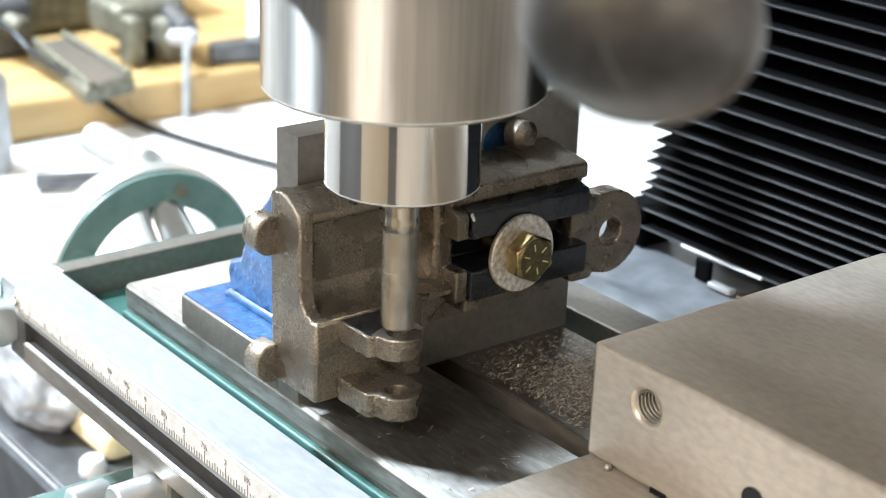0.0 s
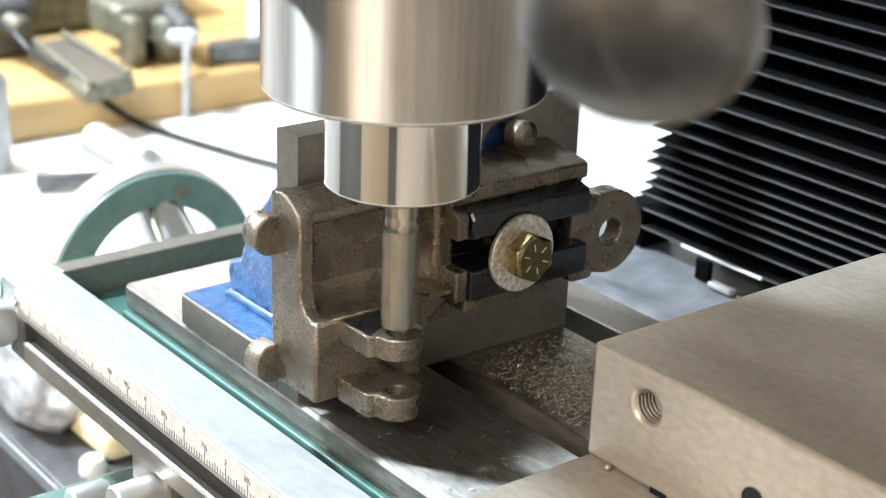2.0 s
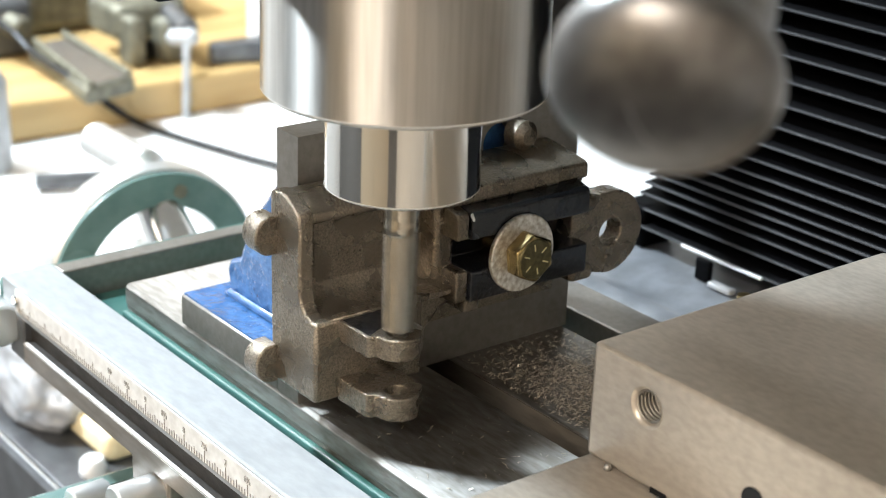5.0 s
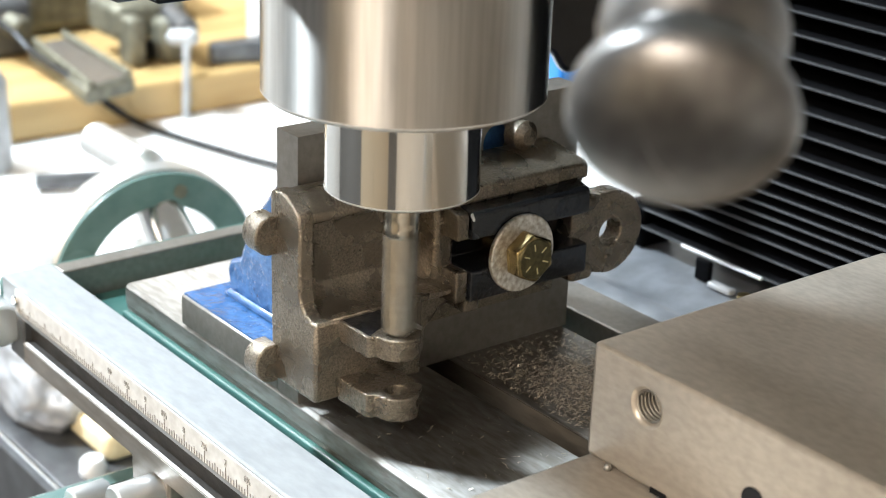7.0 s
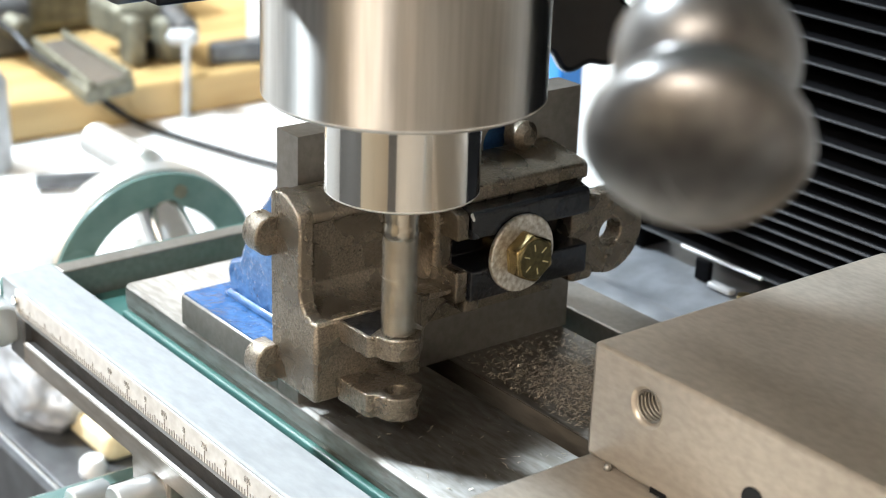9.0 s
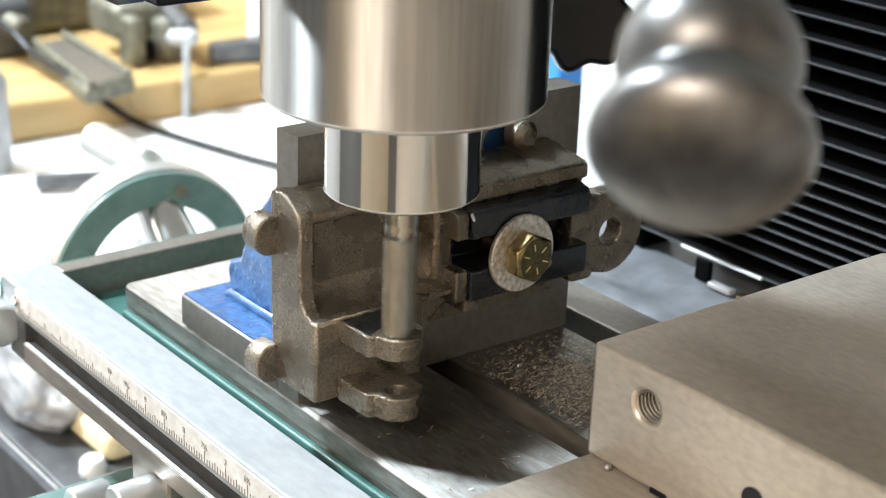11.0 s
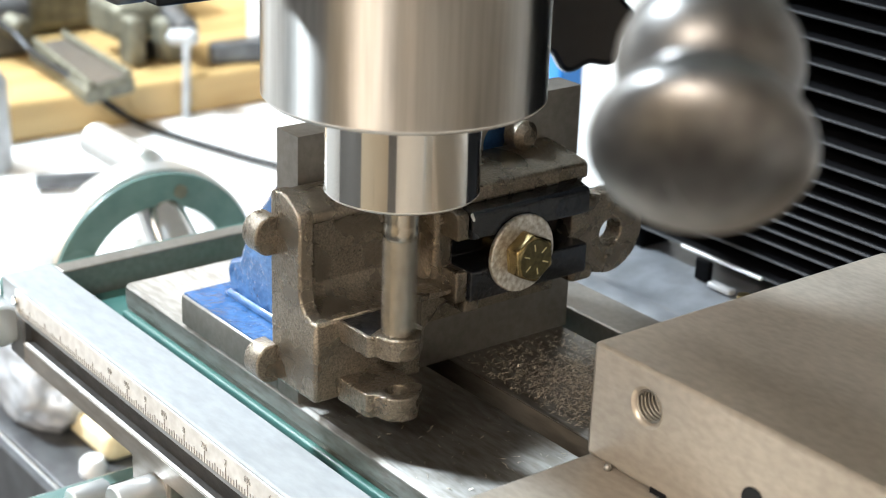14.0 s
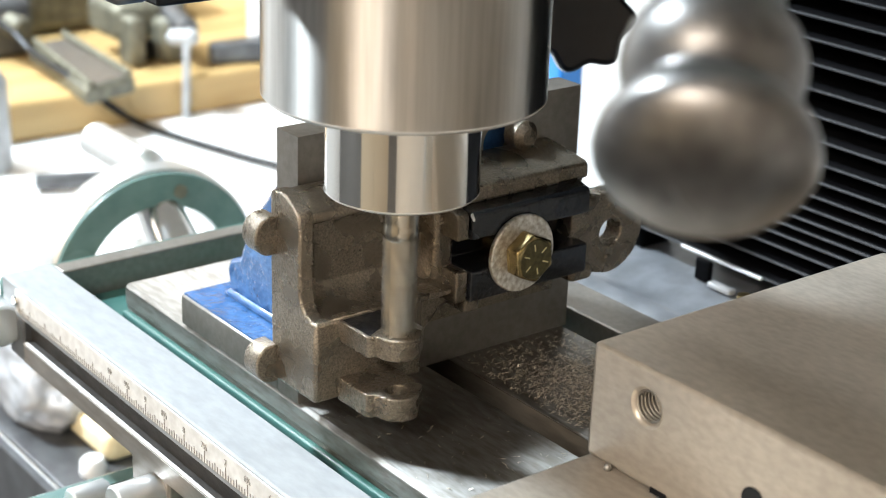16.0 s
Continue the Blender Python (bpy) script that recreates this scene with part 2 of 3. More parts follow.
def glide(points, steps=8):
    """Points smoothed along a Catmull-Rom line."""
    p = [Vector(a) for a in points]
    p = [2 * p[0] - p[1]] + p + [2 * p[-1] - p[-2]]
    out = []
    for i in range(1, len(p) - 2):
        for k in range(steps):
            t = k / steps
            out.append(0.5 * ((2 * p[i]) + (p[i + 1] - p[i - 1]) * t + (2 * p[i - 1] - 5 * p[i] + 4 * p[i + 1] - p[i + 2]) * t * t
                              + (3 * p[i] - p[i - 1] - 3 * p[i + 1] + p[i + 2]) * t ** 3))
    out.append(p[-2])
    return out


# ---------------------------------------------------------------- room and bench
def room():
    x0, x1, y0, y1, z0, z1 = -2.2, 1.9, -1.9, 1.7, -1.05, 1.4
    # wall and floor tones are chosen for what the steel reflects
    for name, b, mt in (("floor", (x0, x1, y0, y1, z0 - 0.1, z0), CONCRETE), ("ceiling", (x0, x1, y0, y1, z1, z1 + 0.1), CEIL),
                        ("wall_west", (x0 - 0.1, x0, y0, y1, z0, z1), PALE), ("wall_east", (x1, x1 + 0.1, y0, y1, z0, z1), WARM),
                        ("wall_south", (x0, x1, y0 - 0.1, y0, z0, z1), WALL_DARK), ("wall_north", (x0, x1, y1, y1 + 0.1, z0, z1), PALE)):
        tagged(part(name, box(*b), mt, smooth=0), label="plain painted workshop " + name.split("_")[0], category=name.split("_")[0], kind="structure")
    # unseen tan panels added for the warm band reflected in the quill
    dr = tagged(empty("tan_reflector_1"), label="unseen tan panels added for reflections in the steel", category="door", kind="structure")
    part("leaf", box(-0.26, 0.3985, y0 + 0.002, y0 + 0.04, z0, 1.0), TAN_PANEL, dr, bevel=0.003)
    part("leaf", box(0.4015, 1.22, y0 + 0.002, y0 + 0.04, z0, 1.0), TAN_PANEL, dr, bevel=0.003)
    part("reflector_handle", rod((0.34, y0 + 0.04, -0.05), (0.34, y0 + 0.09, -0.05), 0.012, 16), CHROME, dr)
    # unseen housings for the lamps; the second belongs to the added fill
    for x, y, half in ((0.85, -1.68, 0.61), (-1.75, -0.05, 0.31), (-1.00, -0.53, 0.135)):
        f = empty("ceiling_light", pose(x, y, 1.34), label="unseen plain white ceiling light with a pale diffuser", category="ceiling light", group="ceiling lights")
        part("housing", box(-half - 0.02, half + 0.02, -0.15, 0.15, 0.012, 0.06), WHITE, f, bevel=0.004)
        part("diffuser", box(-half, half, -0.135, 0.135, 0.0, 0.010), LIGHTPANEL, f)


def bench():
    b = empty("workbench", label="wide white laminate workbench under the mill", category="workbench")
    part("benchtop", box(-1.9, 0.9, 0.012, 1.3, -0.19, -0.15), BENCH, b, bevel=0.004)
    part("edge_band", box(-1.9, 0.9, 0.0075, 0.0118, -0.19, -0.1506), GREYIRON, b, "dark front edging")
    for x in (-1.85, 0.80):
        for y in (0.05, 1.2):
            part("leg", box(x, x + 0.06, y, y + 0.06, -1.05, -0.19), GREYIRON, b)


room()
bench()


# ---------------------------------------------------------------- milling table
def milling_table():
    t = empty("milling_table", label="planed iron milling table with a green coolant trough", category="milling table")
    xl, xr = -0.160, 0.36
    # bed with the slot along it
    front = [(-7.6, -22), (47.6, -22), (47.6, -18), (38, -18), (38, -10), (42.6, -10), (42.6, 0), (-6.7, 0), (-8.2, -1.5), (-8.2, -7.8), (-7.6, -8.2)]
    rear = [(47.6, -22), (103.0, -22), (103.0, 0), (53.0, 0), (53.0, -10), (57.5, -10), (57.5, -18), (47.6, -18)]
    for nm, pr in (("bed_front", front), ("bed_rear", rear)):
        part(nm, slab([[(y * MM, z * MM) for y, z in pr]], xl, xr, "x"), BED, t, bevel=0.0005, segs=2)
    part("slot_floor", box(xl + 0.004, xr, 0.0427, 0.0525, -0.0120, -0.0090), GREEN, t)
    part("slot_wall", box(xl + 0.0006, xr, 0.0526, 0.0529, -0.0102, -0.0006), SLOT, t, "rough milled wall of the slot")
    # painted trough and machined lips
    part("trough", box(-0.1835, xr, -0.0223, 0.1165, -0.034, -0.0125), GREEN, t)
    part("front_lip", slab([[(y * MM, z * MM) for y, z in ((-42.2, -12.2), (-42.2, -0.7), (-41.5, 0), (-22.8, 0), (-22.3, -0.5), (-22.3, -34), (-38.5, -34), (-38.5, -12.2))]], -0.1925, xr, "x"), LIP, t)
    # rear lip in a darker iron, its dimmer light put into the colour
    part("rear_lip", slab([[(y * MM, z * MM) for y, z in ((116.5, -34), (116.5, -0.5), (117, 0), (135.2, 0), (135.7, -0.5), (135.7, -34))]], -0.1925, xr, "x"), PLATE, t)
    part("end_lip", box(-0.1925, -0.1840, -0.0220, 0.1163, -0.034, -0.0004), PLATE, t, bevel=0.0006)
    part("inner_curb", box(-0.1580, xr, -0.0112, -0.0078, -0.0125, -0.0092), GREEN, t, bevel=0.0012, segs=3)
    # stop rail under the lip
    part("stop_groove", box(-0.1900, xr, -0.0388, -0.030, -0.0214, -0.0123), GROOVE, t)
    part("stop_rail", slab([[(y * MM, z * MM) for y, z in ((-42.5, -29.5), (-42.5, -22.0), (-41.9, -21.4), (-30, -21.4), (-30, -29.5))]], -0.176, xr, "x"), BROWNED, t)
    # pale strip painted as the highlight along the rail edge
    part("rail_edge", slab([[(y * MM, z * MM) for y, z in ((-42.56, -22.15), (-41.95, -21.36), (-41.2, -21.34), (-41.2, -21.42), (-42.0, -21.5), (-42.4, -22.15))]], -0.1755, xr, "x"), EDGE_GLINT, t, "rail edge with its highlight painted bright")
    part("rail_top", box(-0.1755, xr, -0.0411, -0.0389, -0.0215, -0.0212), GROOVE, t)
    part("apron", box(-0.1700, xr, -0.012, 0.105, -0.060, -0.0345), GREEN, t, bevel=0.002)
    part("rail_bracket", box(-0.0960, -0.0700, -0.0400, -0.0300, -0.0520, -0.0297), BROWNED, t, bevel=0.001)
    part("end_casting", box(-0.2040, -0.1926, -0.040, 0.132, -0.030, -0.004), GREEN, t, bevel=0.003)
    # graduated strip
    s = part("scale_strip", box(-0.180, xr, -0.0428, -0.04215, -0.0100, -0.0012), SCALE, t)
    x8, marks = X8, {}
    for k in range(-80, 90):
        x = x8 + k * 25.4 * MM / 16
        if x < -0.178:
            continue
        h = 0.0042 if k % 8 == 0 else (0.0029 if k % 4 == 0 else 0.0021)
        if h not in marks:
            marks[h] = finish(box(-0.00010, 0.00010, -0.0430, -0.0427, -0.0100, -0.0100 + h), "tick_mark", INK, 0)
        ob = new("tick_mark", marks[h])
        ob.parent = s
        ob.location = (x, 0, 0)
    words = {-4: "10", -3: "9½", -2: "9", -1: "8½", 0: "8", 1: "7½", 2: "7", 3: "6½", 4: "6", 5: "5½", 6: "5"}
    for k, w in words.items():
        cu = bpy.data.curves.new("numeral", "FONT")
        cu.body, cu.size, cu.align_x, cu.extrude = w, 0.0030, "CENTER", 0.0001
        cu.materials.append(INK)
        tmp = new("numeral_curve", cu)
        me = bpy.data.meshes.new_from_object(tmp)
        bpy.data.objects.remove(tmp)
        ob = new("numeral", me)
        ob.parent = s
        ob.matrix_local = pose(x8 + k * 12.7 * MM, -0.04290, -0.0052, 90, 0, 0)
    for x in (-0.1865,):
        part("scale_screw", rod((x + 0.0075, -0.0422, -0.0055), (x + 0.0075, -0.0440, -0.0055), 0.0022, 16, cham=0.0005), CHROME, t)
    return t


X8 = -0.0530
milling_table()


# ---------------------------------------------------------------- angle plate
def angle_plate():
    a = empty("angle_plate", label="ground iron angle plate with blue painted ribs", category="angle plate")
    y0, y1 = -0.0084, 0.1050
    part("upright", pierced([(y0, 0.0), (y1, 0.0), (y1, 0.0885), (y0, 0.0885)], 0.0700, 0.0740, 0.0068, -0.0530, -0.0413, "x"), PLATE, a, bevel=0.0005, segs=1)
    part("foot", box(-0.1165, -0.0531, y0, y1, 0.0, 0.0113), PLATE, a, bevel=0.0005, segs=1)
    skin = box(-0.1155, -0.0535, y0 + 0.0008, y1 - 0.0008, 0.0112, 0.0120)
    part("painted_foot_top", skin, BLUE, a, "blue enamel on rough casting")
    pr = [(-0.0532, 0.0116), (-0.1075, 0.0116), (-0.1075, 0.0160), (-0.1085, 0.0200), (-0.1070, 0.0245), (-0.1000, 0.0275), (-0.0975, 0.0325), (-0.0930, 0.0420), (-0.0740, 0.0640), (-0.0640, 0.0800), (-0.0532, 0.0800)]
    for yy in (0.0055, 0.0938):
        part("rib", slab([pr], yy, yy + 0.011, "y"), BLUE, a, "blue enamel on rough casting", bevel=0.0015)
    part("fillet", slab([[(-0.1090, 0.0119), (-0.0540, 0.0119), (-0.0540, 0.0150), (-0.1040, 0.0150)]], 0.0030, 0.0056, "y"), BLUE, a, bevel=0.0012)
    part("web_skin", box(-0.0562, -0.0545, 0.0170, 0.0936, 0.012, 0.0865), BLUE, a)
    part("pocket_skin", rod((-0.0560, 0.0700, 0.0740), (-0.0462, 0.0700, 0.0740), 0.00675, 32), BLUE, a, "blue enamel on rough casting")
    part("back_rib", box(-0.075, -0.0546, 0.040, 0.060, 0.0121, 0.0840), BLUE, a, bevel=0.0015)
    return a


angle_plate()


# ---------------------------------------------------------------- the iron casting being machined
def iron_casting():
    c = empty("iron_casting", label="rough brown iron casting bolted to the angle plate", category="casting")
    bk = -0.0412
    part("lower_block", box(bk, -0.0165, -0.0182, 0.0215, 0.0127, 0.0388), CAST, c, bevel=0.0012)
    wall = [(bk, 0.030), (-0.0175, 0.030), (-0.0175, 0.0384), (-0.0195, 0.0392), (-0.0225, 0.0402), (-0.0243, 0.0422), (-0.0252, 0.0455),
            (-0.0252, 0.0680), (-0.0262, 0.0705), (-0.0330, 0.0745), (-0.0400, 0.0745), (bk, 0.0735)]
    part("side_wall", slab([wall], -0.01815, -0.0128, "y"), CAST, c, bevel=0.0013)
    top = [(bk, 0.0660), (-0.0262, 0.0660), (-0.0258, 0.0685), (-0.0272, 0.0705), (-0.0330, 0.0742), (-0.0395, 0.0742), (bk, 0.0730)]
    part("top_rim", slab([top], -0.0135, 0.0345, "y"), CAST, c, bevel=0.0012)
    part("panel", box(bk, -0.0312, -0.0135, 0.0345, 0.030, 0.068), CAST, c)
    ledge = [(-0.0320, 0.0370), (-0.0168, 0.0370), (-0.0170, 0.0390), (-0.0220, 0.0392), (-0.0275, 0.0402), (-0.0305, 0.0430), (-0.0320, 0.0480)]
    part("ledge", slab([ledge], -0.0130, 0.0330, "y"), CAST, c, bevel=0.0004, segs=1)
    part("middle_web", box(bk, -0.0235, 0.0310, 0.0385, 0.0340, 0.0690), CAST, c, bevel=0.0016)
    under = [(0.0205, 0.0140), (0.0240, 0.0140), (0.0265, 0.0230), (0.0330, 0.0300), (0.0400, 0.0330), (0.0420, 0.0400), (0.0205, 0.0400)]
    part("corner_gusset", slab([under], bk, -0.0225, "x"), CAST, c, bevel=0.0014)
    # hinge lugs with round eyes
    for z0, z1, nm in ((0.0317, 0.0385, "upper_lug"), (0.0122, 0.0197, "lower_lug")):
        out = [(-0.0170, -0.0097), (-0.0022, -0.0097), (-0.0015, -0.0090), (-0.0010, -0.0072)] + circle(0, 0, 0.0068, 16, -88, 60) + [(0.0012, 0.0085), (-0.0170, 0.0085)]
        part(nm, pierced(out, 0, 0, 0.0034, z0, z1, "z"), CAST, c, bevel=0.00045)
    # thin dark sheet paints the dark reflection on the milled face
    part("milled_face", slab([[(-0.0160, -0.0088), (-0.0022, -0.0088), (-0.0050, -0.0030), (-0.0054, 0.0030), (-0.0160, 0.0055)]], 0.03852, 0.03862, "z"), CAST_DARK, c, "freshly milled face with its dark reflection painted in")
    # round bosses on the side wall
    for z in (0.0605, 0.0185):
        out = [(-0.0178, z + 0.0062)] + [(-0.0205 + 0.0052 * math.cos(radians(a)), z + 0.0062 * math.sin(radians(a))) for a in range(90, 271, 15)] + [(-0.0178, z - 0.0062)]
        part("side_boss", slab([out], -0.0455, -0.0375, "x"), CAST, c, bevel=0.0006)
    # slide rail with its slot, and the top slab above it
    slabp = [(bk, 0.0610), (-0.0225, 0.0610), (-0.0215, 0.0640), (-0.0195, 0.0645), (-0.0195, 0.0692), (-0.0210, 0.0702), (-0.0360, 0.0725), (bk, 0.0728)]
    part("top_slab", slab([slabp], 0.0335, 0.0905, "y"), CAST, c, bevel=0.0008)
    part("slab_back", box(bk, -0.034, 0.0345, 0.0905, 0.020, 0.0710), CAST, c)
    part("peg", rod((bk, 0.0748, 0.0774), (-0.0316, 0.0748, 0.0774), 0.0050, 24, cham=0.0022), CAST, c)
    rail = [(-0.0350, 0.0335), (-0.0145, 0.0335), (-0.0140, 0.0345), (-0.0140, 0.0440), (-0.0275, 0.0440), (-0.0275, 0.0545), (-0.0140, 0.0545),
            (-0.0140, 0.0620), (-0.0150, 0.0632), (-0.0240, 0.0655), (-0.0350, 0.0655)]
    part("slide_rail", slab([rail], 0.0382, 0.0870, "y"), CAST_DARK, c, "oily black slotted slide rail", bevel=0.0011, segs=3)
    # pale slivers painted as glints on two rubbed corners
    part("worn_corner_glint", slab([[(-0.0152, 0.0626), (-0.0137, 0.0611), (-0.0137, 0.0616), (-0.0149, 0.0634)]], 0.0378, 0.0386, "y"), EDGE_GLINT, c, "rubbed corner with its glint painted bright")
    part("worn_corner_glint", slab([[(0.0868, 0.0606), (0.0935, 0.0586), (0.0938, 0.0590), (0.0872, 0.0613)]], -0.0225, -0.0165, "x"), EDGE_GLINT, c, "rubbed corner with its glint painted bright")
    part("rail_end", slab([[(u - 0.0015, v) for u, v in rail]], 0.0335, 0.0380, "y"), CAST, c, bevel=0.0006)
    part("rail_step", box(-0.036, -0.0165, 0.0380, 0.0440, 0.0290, 0.0340), CAST, c, bevel=0.001)
    ear = [(0.0850, 0.0575), (0.0930, 0.0580)] + circle(0.1030, 0.0425, 0.0147, 20, 100, -95) + [(0.0930, 0.0300), (0.0850, 0.0310)]
    part("ear", pierced(ear, 0.1030, 0.0425, 0.0048, -0.0275, -0.0200, "x"), CAST, c, bevel=0.0016, segs=3)
    for z in (0.0560, 0.0318):
        part("ear_rib", box(-0.0300, -0.0165, 0.0830, 0.0930, z - 0.0028, z + 0.0028), CAST, c, bevel=0.0018)
    for y, z in ((0.1022, 0.0520), (0.1019, 0.0330)):
        part("ear_stud", rod((-0.0205, y, z), (-0.0193, y, z), 0.0017, 16, cham=0.0006), CAST, c)
    return c


iron_casting()


def hex_bolt():
    b = empty("hex_bolt", pose(-0.0140, 0.0575, 0.0470), label="yellow zinc hex bolt clamping the casting", category="bolt")
    R = 0.0143 / 2 / math.cos(radians(30))
    pts = [(R * math.cos(radians(60 * i + 36)), R * math.sin(radians(60 * i + 36))) for i in range(6)]
    part("head", slab([pts], 0.0019, 0.0078, "x"), ZINC, b, bevel=0.0007, segs=2)
    part("head_face", rod((0.0070, 0, 0), (0.0082, 0, 0), 0.0067, 40, cham=0.0004), ZINC_DARK, b, "round bolt head face with its dark reflection painted in")
    part("shank", rod((0.0, 0, 0), (-0.0130, 0, 0), 0.0047, 20), ZINC, b)
    for i in range(6):
        a = radians(60 * i + 10)
        bm = box(0.0029, 0.0052, -0.00022, 0.00022, 0.0079, 0.00835)
        bmesh.ops.transform(bm, matrix=Matrix.Rotation(a, 4, "X") @ Matrix.Translation((0, 0, 0)) @ Matrix(((0, 0, 1, 0), (0, 1, 0, 0), (1, 0, 0, 0), (0, 0, 0, 1))), verts=bm.verts)
        part("grade_mark", bm, MARK, b, smooth=0)
    w = empty("flat_washer", pose(-0.0140, 0.0575, 0.0470), label="scuffed zinc flat washer under the bolt head", category="washer")
    part("ring", pierced(circle(0, 0, 0.0129, 48), 0, 0, 0.0051, 0.0, 0.0019, "x", 48), WASHER, w, bevel=0.0005)


hex_bolt()


# ---------------------------------------------------------------- quill, spindle and end mill
def quill():
    q = empty("quill", pose(0, 0, 0), label="bright turned steel quill above the casting", category="quill")
    R, z = 0.0396, 0.1106
    part("sleeve", lathe([(0, z + 0.0003), (0.020, z + 0.0003), (0.026, z), (R - 0.0010, z), (R, z + 0.0011), (R, z + 0.35), (0, z + 0.35)], 128), QUILL, q)
    s = part("spindle_nose", lathe([(0.0062, 0.0838), (0.0090, 0.0825), (0.0213, 0.0825), (0.0221, 0.0833), (0.0221, 0.1130), (0, 0.1130)], 128), NOSE, q, "polished spindle nose")
    e = part("end_mill", end_mill(), CUTTER, s, "spinning end mill")
    # pale rings put the highlight of the chamfers into colour
    part("sleeve_edge", lathe([(R - 0.0011, z - 0.00005), (R + 0.00005, z + 0.0011), (R + 0.00005, z + 0.0013), (R - 0.0013, z - 0.00005), (R - 0.0011, z - 0.00005)], 128), EDGE_GLINT, q, "chamfered edge with its highlight painted bright")
    part("nose_edge", lathe([(0.0212, 0.08245), (0.02215, 0.0833), (0.02215, 0.0835), (0.0210, 0.08245), (0.0212, 0.08245)], 128), EDGE_GLINT, s, "chamfered edge with its highlight painted bright")
    # clamp with its depth stop arm
    part("stop_arm", box(-0.118, -0.080, -0.0330, 0.0200, 0.1226, 0.1500), BLACK, q, "black depth stop arm", bevel=0.001)
    part("stop_lug", box(-0.0045, 0.0050, -0.0418, -0.0300, 0.1432, 0.1640), BLACK, q, bevel=0.0015)
    # unseen block added to cast the curved shadow on the sleeve
    part("shadow_block", box(-0.0040, 0.0120, -0.0460, -0.0300, 0.1500, 0.1650), BLACK, q, bevel=0.001)
    part("stop_block", box(-0.106, -0.083, -0.0455, -0.0335, 0.1235, 0.1460), GREYIRON, q, bevel=0.002)
    return q, s


def end_mill():
    """Shank, a slight neck and four twisted flutes."""
    bm = lathe([(0, 0.0850), (0.0053, 0.0850), (0.0053, 0.0745), (0.00518, 0.0738), (0.00518, 0.0722), (0.0053, 0.0715), (0.0053, 0.0690), (0.0047, 0.0680), (0, 0.0680)], 48)
    rows, n = [], 48
    for j in range(41):
        z = 0.0690 + (0.0387 - 0.0690) * j / 40
        tw = -(z - 0.0387) / 0.030 * radians(150)
        ring = []
        for i in range(n):
            a = 2 * math.pi * i / n
            f = (i % 12) / 12
            r = 0.0053 if f < 0.28 else 0.0053 - 0.0011 * math.sin(math.pi * (f - 0.28) / 0.72) ** 0.8
            ring.append(bm.verts.new((r * math.cos(a + tw), r * math.sin(a + tw), z)))
        rows.append(ring)
    for a, b in zip(rows, rows[1:]):
        for i in range(n):
            bm.faces.new((a[i], a[(i + 1) % n], b[(i + 1) % n], b[i]))
    bm.faces.new(rows[0])
    bm.faces.new(rows[-1])
    return bm


QUILL_OB, SPINDLE = quill()


# ---------------------------------------------------------------- feed handle and lock knob
KNOB_END = Vector((0.1931, -0.0882, 0.1537))
KNOB_WAY = Vector((0.5645, -0.6136, -0.5522)).normalized()
SPOKE = 0.1552


def feed_handle():
    pivot = KNOB_END - KNOB_WAY * SPOKE
    h = empty("feed_handle", Matrix.Translation(pivot), label="dull metal feed lever with a bulbous knob", category="lever")
    m = Matrix.Translation(KNOB_WAY * SPOKE) @ (-KNOB_WAY).to_track_quat("Z", "Y").to_matrix().to_4x4()
    prof = [(0, 0), (4, 0.25), (8, 1.1), (11.5, 2.5), (14.3, 4.3), (16.3, 6.4), (17.3, 8.2), (17.5, 9.6), (17.1, 11.8), (15.9, 14.2), (14.0, 16.3), (12.4, 17.8), (11.9, 18.6), (12.1, 19.5),
            (13.2, 21.2), (14.4, 23.6), (14.9, 26.2), (14.8, 28.8), (14.0, 31.6), (12.6, 34.2), (11.2, 36.4), (10.6, 38.2), (10.7, 40.5), (11.1, 46), (10.8, 57), (9.4, 66), (7.6, 74), (6.5, 80), (0, 80)]
    part("knob", lathe([(r * MM, z * MM) for r, z in prof], 64, m), KNOB, h, smooth=60)
    # a rubbed streak across the end
    streak = []
    for t, w in ((-0.15, 0.0007), (0.05, 0.0003), (0.2, -0.0002), (0.45, 0.0001), (0.7, -0.0003), (1.0, 0.0), (1.25, 0.0002)):
        q = Vector((-0.0028 + w, 0.0019, -0.0022)).lerp(Vector((-0.0031 + w, -0.0022, 0.0020)), t)
        q -= KNOB_WAY * q.dot(KNOB_WAY)
        streak.append(KNOB_WAY * (SPOKE - 15 * q.length_squared) + q)
    part("scratch", tube(streak, 0.00016, 6), DULL, h, "pale scratch on the knob end")
    part("spoke", rod(KNOB_WAY * (SPOKE - 0.078), KNOB_WAY * 0.02, 0.006, 24), GREYIRON, h)
    part("hub", rod((-0.03, 0, 0), (0.02, 0, 0), 0.028, 32, cham=0.003), KNOB, h)
    return h


FEED = feed_handle()


